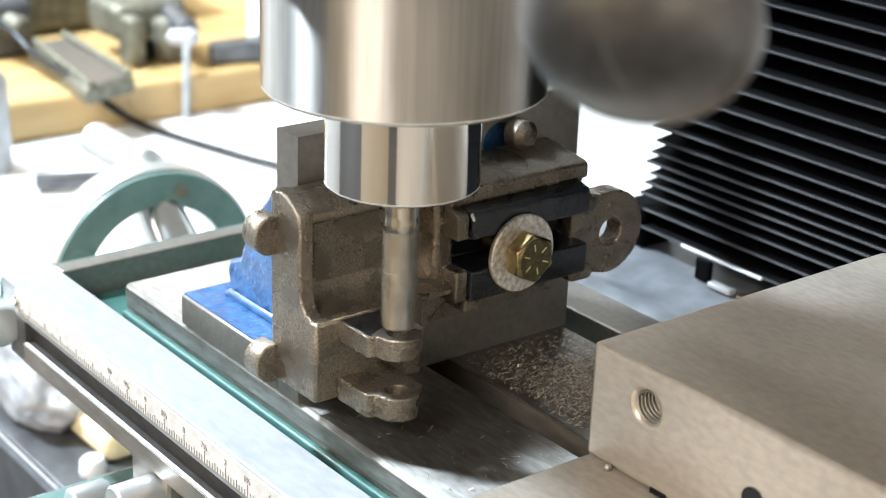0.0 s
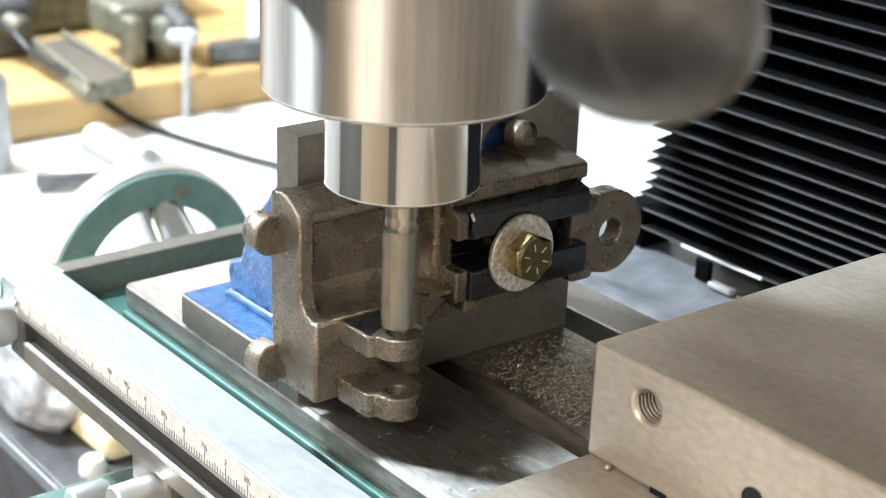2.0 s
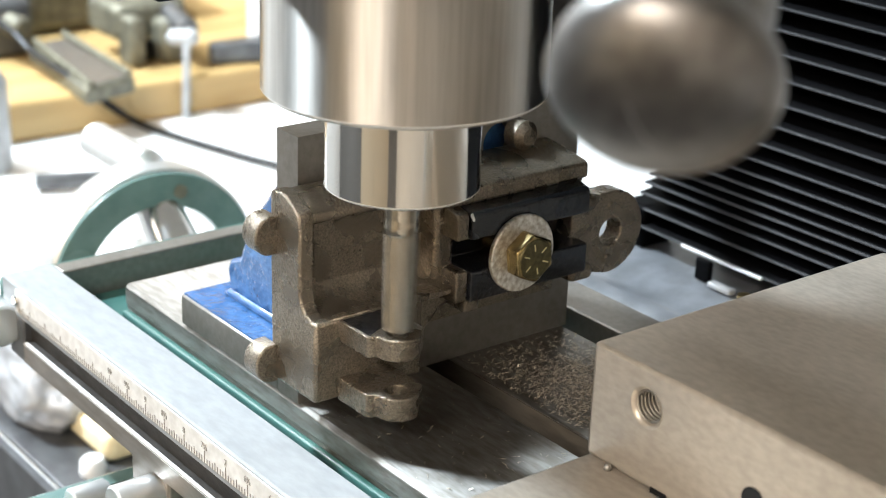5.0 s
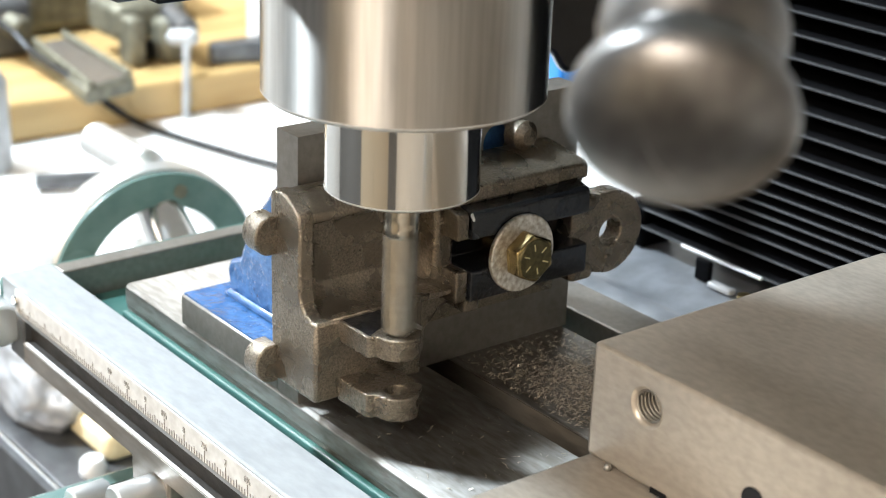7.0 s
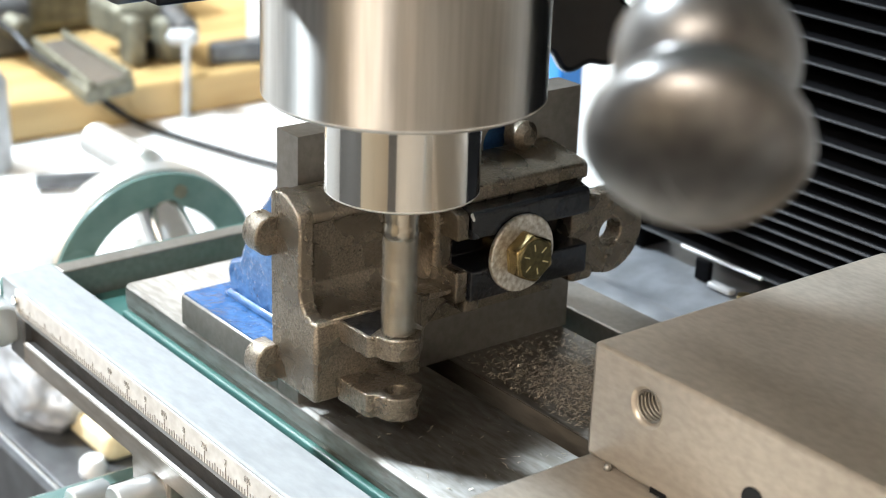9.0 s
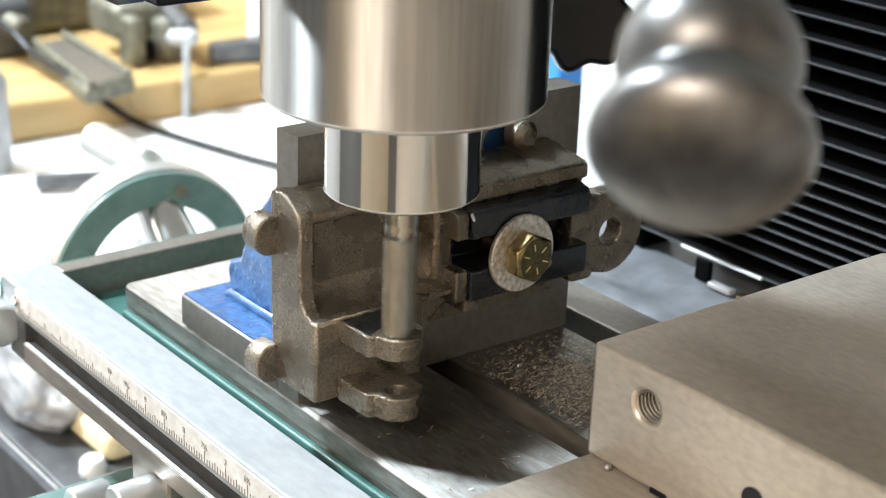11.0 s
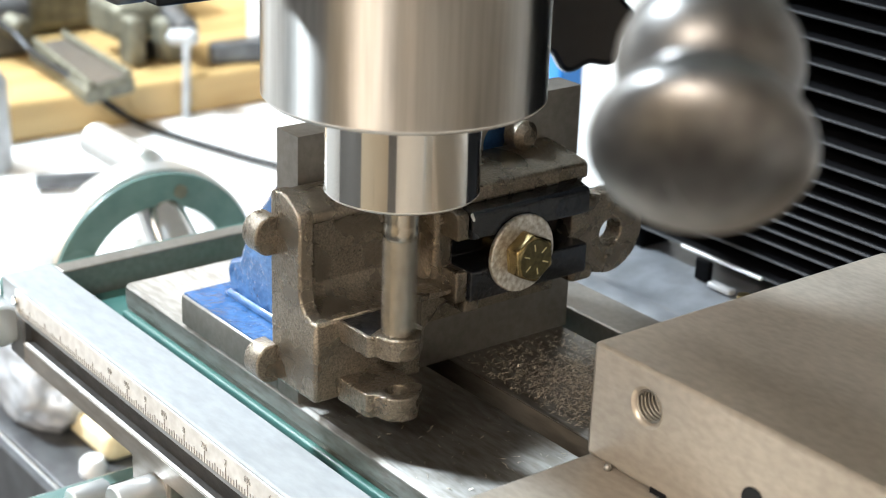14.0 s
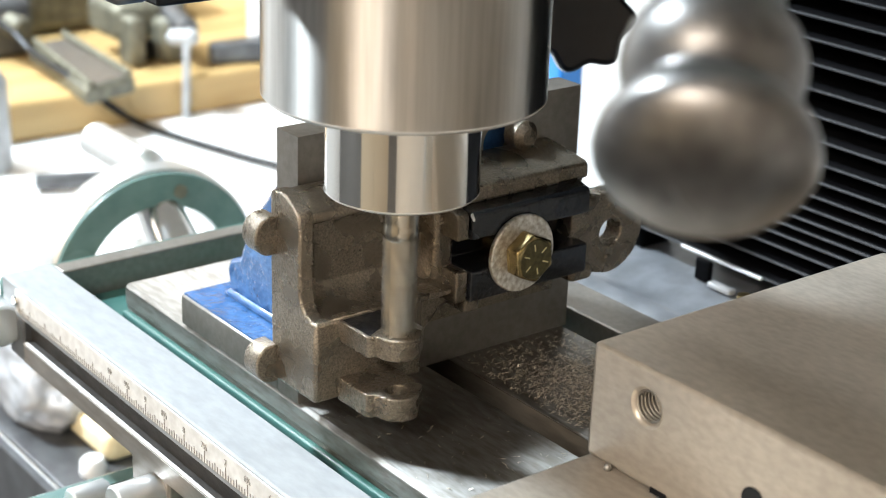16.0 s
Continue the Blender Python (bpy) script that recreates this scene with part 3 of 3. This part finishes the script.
# ---------------------------------------------------------------- vise
def vise():
    v = empty("milling_vise", label="ground steel milling vise standing on the table", category="vise")
    jy, jx, jz = 0.0198, 0.0615, 0.0542
    rim = [(jx, 0.0202), (0.230, 0.0202), (0.230, jz), (jx, jz)]
    jaw = part("jaw", pierced(rim, 0.0830, 0.0432, 0.0047, jy, 0.142, "y"), GROUND, v, bevel=0.0013, segs=2)
    helix = []
    for i in range(7 * 24):
        a = 2 * math.pi * i / 24
        helix.append((0.0830 + 0.0045 * math.cos(a), jy + 0.0006 + 0.0013 * i / 24, 0.0432 + 0.0045 * math.sin(a)))
    part("thread", tube(helix, 0.00030, 6), PLATE, jaw, "worn screw thread")
    # black disc puts the shade deep in the hole into colour
    part("hole_bottom", rod((0.0830, jy + 0.012, 0.0432), (0.0830, jy + 0.0145, 0.0432), 0.0049, 24), BLACK, jaw)
    base = part("base", box(jx, 0.230, -0.105, 0.142, 0.0, 0.0200), GROUND, v, bevel=0.0010)
    bm = bmesh.new()
    bmesh.ops.create_uvsphere(bm, u_segments=16, v_segments=10, radius=0.0013, matrix=Matrix.Translation((0.0716, jy - 0.0012, 0.0206)))
    part("pin", bm, PLATE, v)
    # black solids paint the shaded insides of a slot and a hole
    part("clamp_slot", box(0.0868, 0.0925, jy - 0.0003, jy + 0.002, 0.0200, 0.0216), BLACK, jaw)
    part("screw_hole", rod((0.1212, jy - 0.0002, 0.0338), (0.1212, jy + 0.002, 0.0338), 0.0036, 24), BLACK, jaw)


vise()


# ---------------------------------------------------------------- way cover behind the table
def star_knob(column):
    n = 7
    out = []
    for i in range(84):
        a = 2 * math.pi * i / 84
        out.append(((0.0190 + 0.0018 * math.cos(n * a)) * math.cos(a), (0.0190 + 0.0018 * math.cos(n * a)) * math.sin(a)))
    way = Vector((0.75, -0.6, 0.25))
    m = way.to_track_quat("Z", "Y").to_matrix().to_4x4()
    bm = slab([out], -0.008, 0.008, "z")
    bmesh.ops.transform(bm, matrix=m, verts=bm.verts)
    k = part("star_knob", bm, BLACK, column, "black plastic star knob with scalloped edge", bevel=0.002, segs=3)
    k.location = (-0.0915, 0.1490, 0.0960)
    part("stud", rod(m @ Vector((0, 0, -0.06)), m @ Vector((0, 0, -0.008)), 0.005, 16), CHROME, k)


def bellows():
    b = empty("bellows_way_cover", label="black rubber accordion way cover", category="bellows")
    z, x0, x1 = 0.0060, -0.0880, 0.092
    pitches = [7.5, 6.2, 4.6, 4.2, 4.0, 4.4, 5.0, 5.5, 6.5, 8.0, 8.5, 9.0, 9.0, 8.5, 8.0, 8.5, 9.5, 10, 10, 10, 10, 10, 10, 10, 10, 10]
    yb = 0.186
    for i, p in enumerate(pitches):
        p *= MM
        yt = yb + 0.0012 * i * 0.6
        dx = 0.0018 * math.sin(i * 2.1) - (0.004 if i == 0 else 0)
        part("pleat", slab([[(yt, z), (yt - 0.0007, z + 0.0007), (yt, z + 0.0014), (yt + 0.016, z + p * 0.5 + 0.0008), (yt + 0.0185, z + p * 0.5), (yt + 0.016, z + p * 0.5 - 0.0008)]], x0 + dx, x1, "x"), RUBBER, b)
        part("welt", slab([[(yt - 0.0009, z + 0.0004), (yt - 0.0010, z + 0.0008), (yt - 0.0006, z + 0.0011), (yt + 0.0002, z + 0.0014), (yt + 0.0002, z - 0.0001)]], x0 + dx - 0.0004, x1, "x"), WELT, b, "greyish welt")
        part("fold", slab([[(yt + 0.016, z + p * 0.5 + 0.0007), (yt + 0.0185, z + p * 0.5 + 0.0002), (yt + 0.0025, z + p - 0.0001), (yt + 0.0015, z + p - 0.0005)]], x0 + dx + 0.003, x1, "x"), RUBBER, b)
        z += p
    part("backing", box(x0 + 0.012, x1, yb + 0.036, yb + 0.044, -0.030, z + 0.02), RUBBER, b)
    c = empty("way_cover_base", label="grey metal slide with a curved top behind the table", category="machine slide")
    curve = [(0.138, -0.060), (0.138, -0.006), (0.142, -0.0035), (0.150, -0.003), (0.156, -0.006), (0.162, -0.007), (0.170, -0.0045), (0.185, -0.003), (0.20, -0.003), (0.230, -0.003), (0.230, -0.060)]
    part("saddle_top", slab([curve], -0.125, 0.125, "x"), COVER, c, bevel=0.001)
    part("clamp_strip", box(-0.062, -0.020, 0.1830, 0.1846, 0.0064, 0.0078), SATIN, c, bevel=0.0004)
    part("bracket", box(-0.0520, -0.0440, 0.1812, 0.1835, -0.003, 0.0061), RUBBER, c, bevel=0.001)
    part("clip", box(-0.0430, -0.0310, 0.1790, 0.1830, -0.0030, -0.0006), GREYPL, c, bevel=0.0008)
    part("clip_screw", rod((-0.0235, 0.179, -0.003), (-0.0235, 0.179, 0.0005), 0.0028, 16), BRASS, c)
    part("end_post", box(-0.100, -0.086, 0.186, 0.205, -0.003, 0.0150), RUBBER, c, bevel=0.002)
    c = empty("mill_column", label="green cast mill column and head behind the bellows", category="column")
    part("pedestal", box(-0.10, 0.13, 0.03, 0.38, -0.15, -0.0605), GREEN, c, bevel=0.004)
    part("saddle", box(-0.1430, 0.1376, -0.0753, 0.135, -0.1495, -0.0650), GREEN_LIT, c, bevel=0.003)
    part("head", box(-0.065, 0.045, -0.095, 0.230, 0.235, 0.50), GREEN, c, "green cast mill head", bevel=0.008)
    part("column", box(-0.06, 0.085, 0.24, 0.36, -0.060, 0.70), GREEN, c, bevel=0.006)
    star_knob(c)
    return b


bellows()


# ---------------------------------------------------------------- table handwheel
def handwheel():
    h = empty("handwheel", Matrix.Translation((-0.270, 0.060, -0.051)), label="green and chrome table handwheel", category="handwheel")
    m = Matrix.Rotation(radians(90), 4, "Y")
    part("rim", lathe([(0.0360, 0.004), (0.0360, -0.012), (0.039, -0.018), (0.049, -0.018), (0.0530, -0.013), (0.0538, -0.004), (0.0530, 0.003), (0.0518, 0.004), (0.0360, 0.004)], 96, m), SATIN, h)
    part("painted_face", lathe([(0.0362, 0.0041), (0.0515, 0.0041), (0.0510, 0.0054), (0.0366, 0.0062), (0.0362, 0.0041)], 96, m), GREEN_LIT, h)
    part("hub", rod((-0.012, 0, 0), (0.075, 0, 0), 0.017, 32, cham=0.002), CHROME, h)
    for i in range(3):
        a = radians(80 + 120 * i)
        part("spoke", rod((0.030, 0.010 * math.cos(a), 0.010 * math.sin(a)), (-0.010, 0.0365 * math.cos(a), 0.0365 * math.sin(a)), 0.0125, 24, 0.0105), CHROME, h)
    part("face_screw", rod((0.0061, 0.012, 0.0415), (0.0070, 0.012, 0.0415), 0.0032, 16), OLIVE, h)
    p = Vector((0, 0.0040, 0.0490))
    part("crank_handle", rod(p + Vector((-0.003, 0, 0)), p + Vector((-0.066, 0, 0)), 0.0090, 32, cham=0.006), SATIN, h)
    r = empty("clamp_lever", Matrix.Translation((0, 0, 0)), label="grey steel bar lying on the bench", category="bar")
    part("bar", rod((-0.6688, 0.1762, -0.1422), (-0.6439, 0.2368, -0.1422), 0.0060, 20, cham=0.002), GREYIRON, r)


handwheel()


def table_stops():
    s = empty("table_stop", label="round chrome stop clamped to the table front", category="table stop")
    part("stop_head", rod((-0.1990, -0.0470, -0.0165), (-0.1820, -0.0470, -0.0165), 0.0082, 32, cham=0.001), SATIN, s)
    part("stop_foot", box(-0.1900, -0.1765, -0.0420, -0.0300, -0.0300, -0.0125), GREYIRON, s, bevel=0.001)
    for p, l, r in (((-0.1171, -0.047, -0.0586), 0.013, 0.0060), ((-0.0777, -0.047, -0.0390), 0.018, 0.0068)):
        k = empty("gib_screw", label="chrome gib lock screw below the table", category="screw", group="gib lock screws")
        part("screw_head", rod((p[0], p[1] - l * 0.5, p[2]), (p[0], p[1] + l * 0.6, p[2]), r, 28, cham=0.0008), SATIN, k)
        part("stem", rod((p[0], p[1] + l * 0.55, p[2]), (p[0], -0.010, p[2]), 0.003, 16), CHROME, k)


table_stops()


# ---------------------------------------------------------------- things on the bench behind
def background():
    w = empty("wooden_platform", label="pale pine boards on the bench with old tools", category="platform")
    for i in range(4):
        part("board", box(-0.78 - 0.14 * (i + 1) + 0.002, -0.78 - 0.14 * i, 0.016, 0.75, -0.1500, -0.118), WOOD, w, bevel=0.003)
    bb = empty("back_board", label="upright pine board behind the tools", category="board")
    part("board", box(-1.38, -1.35, 0.016, 1.3, -0.150, 0.35), WOOD, bb, bevel=0.003)
    v = empty("old_vise", label="old olive-brown iron vise on the pine boards", category="vise")
    part("bed", slab([[(-0.743, 0.2535), (-0.758, 0.302), (-0.897, 0.311), (-0.889, 0.270)]], -0.1175, -0.104, "z"), OLIVE, v, bevel=0.003)
    for p, q in (((-0.747, 0.2585, -0.1015), (-0.888, 0.276, -0.0995)), ((-0.761, 0.298, -0.1015), (-0.893, 0.306, -0.0995))):
        part("bed_rail", rod(p, q, 0.0030, 12), OLIVE, v)
    part("bed_plate", slab([[(-0.749, 0.259), (-0.761, 0.297), (-0.890, 0.305), (-0.884, 0.276)]], -0.1039, -0.1025, "z"), BROWNED, v)
    part("sliding_jaw", box(-0.960, -0.905, 0.235, 0.285, -0.1175, -0.070), GREYIRON, v, bevel=0.006)
    part("jaw_screw", rod((-0.905, 0.262, -0.088), (-0.885, 0.268, -0.090), 0.010, 16, cham=0.002), OLIVE, v)
    part("jaw_plate", box(-0.848, -0.822, 0.3320, 0.3465, -0.1175, -0.076), OLIVE, v, bevel=0.004)
    part("fixed_jaw", box(-0.850, -0.820, 0.3600, 0.3860, -0.1175, -0.080), OLIVE, v, bevel=0.006)
    part("jaw_bridge", box(-0.900, -0.842, 0.3300, 0.3960, -0.1000, -0.070), OLIVE, v, bevel=0.006)
    # black block stands for the dark gap between the jaw plates
    part("jaw_gap", box(-0.846, -0.838, 0.3466, 0.3598, -0.1175, -0.1001), BLACK, v)
    part("body", box(-1.08, -0.96, 0.30, 0.46, -0.1175, -0.045), OLIVE, v, bevel=0.012)
    part("screw", rod((-0.96, 0.40, -0.07), (-0.80, 0.372, -0.085), 0.010, 24, cham=0.002), GREYIRON, v)
    part("anvil", box(-1.10, -1.03, 0.14, 0.24, -0.1175, 0.06), GREYIRON, v, bevel=0.01)
    m = empty("hand_wheel_stub", label="dark iron handle standing among the old tools", category="handle")
    part("post", rod((-1.02, 0.285, -0.1175), (-1.02, 0.285, 0.06), 0.017, 20, cham=0.004), GREYIRON, m)
    part("grip", rod((-1.05, 0.275, 0.010), (-0.99, 0.295, 0.005), 0.020, 20, cham=0.006), OLIVE, m)
    y = empty("yellow_block", label="pale yellow block among the old tools", category="block")
    part("block", box(-1.16, -1.10, 0.20, 0.30, -0.1178, -0.02), YELLOW, y, bevel=0.004)
    t = empty("tommy_bar", label="pale steel tommy bar hanging by the pine boards", category="bar")
    part("bar", rod((-0.773, 0.3535, -0.150), (-0.773, 0.3560, -0.085), 0.0032, 16), GREYPL, t)
    part("knob", rod((-0.790, 0.349, -0.086), (-0.767, 0.362, -0.082), 0.0065, 20, cham=0.003), GREYPL, t)
    p = empty("white_bottle", Matrix.Translation((-0.735, 0.168, -0.150)), label="slim white plastic bottle on the bench", category="bottle")
    part("body", lathe([(0, 0), (0.017, 0), (0.019, 0.003), (0.019, 0.066), (0.013, 0.076), (0.0, 0.076)], 32), GREYPL, p)
    d = empty("dark_tool", label="dark iron tool lying on the boards", category="tool")
    part("blade", slab([[(-0.800, 0.392), (-0.815, 0.3987), (-0.812, 0.455), (-0.782, 0.455)]], -0.1178, -0.100, "z"), GREYIRON, d, bevel=0.003)
    u = empty("white_tube", Matrix.Translation((-0.825, 0.462, -0.118)), label="white plastic tube standing on the boards", category="tube")
    part("tube", lathe([(0, 0), (0.016, 0), (0.016, 0.16), (0, 0.16)], 32), WHITE, u)
    c = tagged(part("cable", tube(glide([(-0.928, 0.237, -0.0700), (-0.868, 0.249, -0.0850), (-0.840, 0.255, -0.0980), (-0.791, 0.261, -0.1060), (-0.772, 0.278, -0.1216), (-0.772, 0.308, -0.1455), (-0.729, 0.315, -0.1455), (-0.681, 0.327, -0.1455), (-0.621, 0.345, -0.1455), (-0.50, 0.39, -0.1455), (-0.40, 0.45, -0.1455)]), 0.0028), BLACK),
               label="black rubber cable trailing across the bench", category="cable")
    # thin dark grey layer along the front of the bench
    f = empty("bench_layer", label="thin dark grey layer on the bench", category="mat")
    part("sheet", box(-0.400, -0.215, 0.0121, 0.0600, -0.1497, -0.1470), GREYIRON, f, bevel=0.0008)
    g = empty("plastic_bag", label="crumpled cloudy plastic bag on the grey layer", category="bag")
    bm = bmesh.new()
    bmesh.ops.create_icosphere(bm, subdivisions=5, radius=1)
    for vv in bm.verts:
        k = 1 + 0.20 * noise.noise(vv.co * 1.8) + 0.05 * noise.noise(vv.co * 6)
        vv.co = Vector((vv.co.x * 0.050 * k - 0.357, vv.co.y * 0.026 * k + 0.042, max(-0.1468, vv.co.z * 0.033 * k - 0.126)))
    part("film", bm, BAG, g, smooth=80)
    s = empty("sponge", label="pale yellow sponge on the grey layer", category="sponge")
    part("block", box(-0.327, -0.281, 0.038, 0.084, -0.1469, -0.131), YELLOW, s, bevel=0.005, segs=3)
    k = empty("bottle_cap", Matrix.Translation((-0.2790, 0.0300, -0.1469)), label="small white plastic cap on the grey layer", category="cap")
    part("shell", lathe([(0, 0), (0.0062, 0), (0.0066, 0.001), (0.0060, 0.007), (0.0048, 0.0084), (0, 0.0088)], 28), WHITE, k)
    n = empty("blue_box", label="blue plastic box on the bench behind the mill", category="box")
    part("body", box(-0.40, -0.36, 0.385, 0.405, -0.150, 0.03), BLUEPL, n, bevel=0.003)


background()


# ---------------------------------------------------------------- metal chips
def chips():
    rnd = random.Random(4)

    def curl(bm, x, y, z, s):
        a, b = rnd.uniform(0, 6.283), rnd.uniform(-0.5, 0.5)
        turns, L, r = rnd.uniform(0.2, 0.9), rnd.uniform(1.2, 3.2) * s, rnd.uniform(0.10, 0.34) * s
        w = rnd.uniform(0.24, 0.46) * s
        k = 6
        vs = []
        for i in range(k):
            t = i / (k - 1)
            ang = t * turns * 6.283
            u, h = (t - 0.5) * L + 0.2 * r * math.sin(ang), r * (1 - math.cos(ang)) + 0.05
            v = r * math.sin(ang) * 0.8
            row = []
            for side in (-0.5, 0.5):
                px, py, pz = u + side * w * 0.3, v + side * w, h + side * 0.2 * s * math.sin(ang + b)
                row.append(bm.verts.new((x + (px * math.cos(a) - py * math.sin(a)) * MM, y + (px * math.sin(a) + py * math.cos(a)) * MM, z + abs(pz) * MM)))
            vs.append(row)
        for p, q in zip(vs, vs[1:]):
            bm.faces.new((p[0], p[1], q[1], q[0]))

    bm = bmesh.new()
    made = 0
    while made < 2600:
        x, y = rnd.uniform(-0.038, 0.062), rnd.uniform(0.0545, 0.1015)
        u = math.exp(-((x - 0.002) / 0.030) ** 2 - ((y - 0.075) / 0.018) ** 2)
        if rnd.random() > u * 1.05 + 0.035:
            continue
        curl(bm, x, y, 0.0001 + rnd.random() ** 2 * 0.0016 * u, rnd.uniform(0.6, 1.25))
        made += 1
    tagged(part("metal_chips", bm, SWARF, smooth=0), label="heap of small curled steel chips on the table", category="metal chips", kind="stuff")
    bm = bmesh.new()
    for i in range(170):
        x, y = rnd.uniform(-0.036, 0.058), rnd.uniform(-0.006, 0.041)
        curl(bm, x, y, 0.0001, rnd.choice((0.3, 0.35, 0.45, 0.5, 0.7, 1.0)))
    tagged(part("loose_chips", bm, SWARF, smooth=0), label="scattered steel chips on the table front", category="metal chips", kind="stuff")


chips()


# ---------------------------------------------------------------- movements
def motions():
    drop = [(0, 2.25), (2.5, 2.2), (3.0, 2.05), (3.5, 1.75), (4.0, 1.65), (5.2, 1.35), (6.5, 1.0), (7.0, 0.8), (7.5, 0.6), (8.0, 0.45), (8.5, 0.35),
            (9.0, 0.22), (10.2, 0.08), (11.5, 0.03), (14, 0.02), (16, 0.0)]
    walk(QUILL_OB, [(t, pose(0, 0, d * MM)) for t, d in drop])
    # feed lever: degrees still to turn
    turn = [(0, 13.05), (2.0, 13.05), (2.5, 12.45), (3.0, 10.85), (3.5, 9.7), (4.0, 9.5), (5.2, 7.6), (6.5, 5.75), (7.0, 4.4), (7.5, 3.45), (8.0, 2.45), (8.5, 2.25),
            (9.0, 1.35), (10.2, 0.9), (11.5, 0.78), (13, 0.74), (14, 0.64), (14.5, 0.52), (15, 0.35), (15.5, 0.2), (16, 0.0)]
    pivot = KNOB_END - KNOB_WAY * SPOKE
    walk(FEED, [(t, pose(pivot.x, pivot.y, pivot.z, -a)) for t, a in turn])
    # the spindle turns 80 degrees in each thirtieth of a second
    walk(SPINDLE, [(i / FPS, pose(0, 0, 0, 0, 0, -80.0 * i)) for i in range(0, 16 * FPS + 1)])


motions()
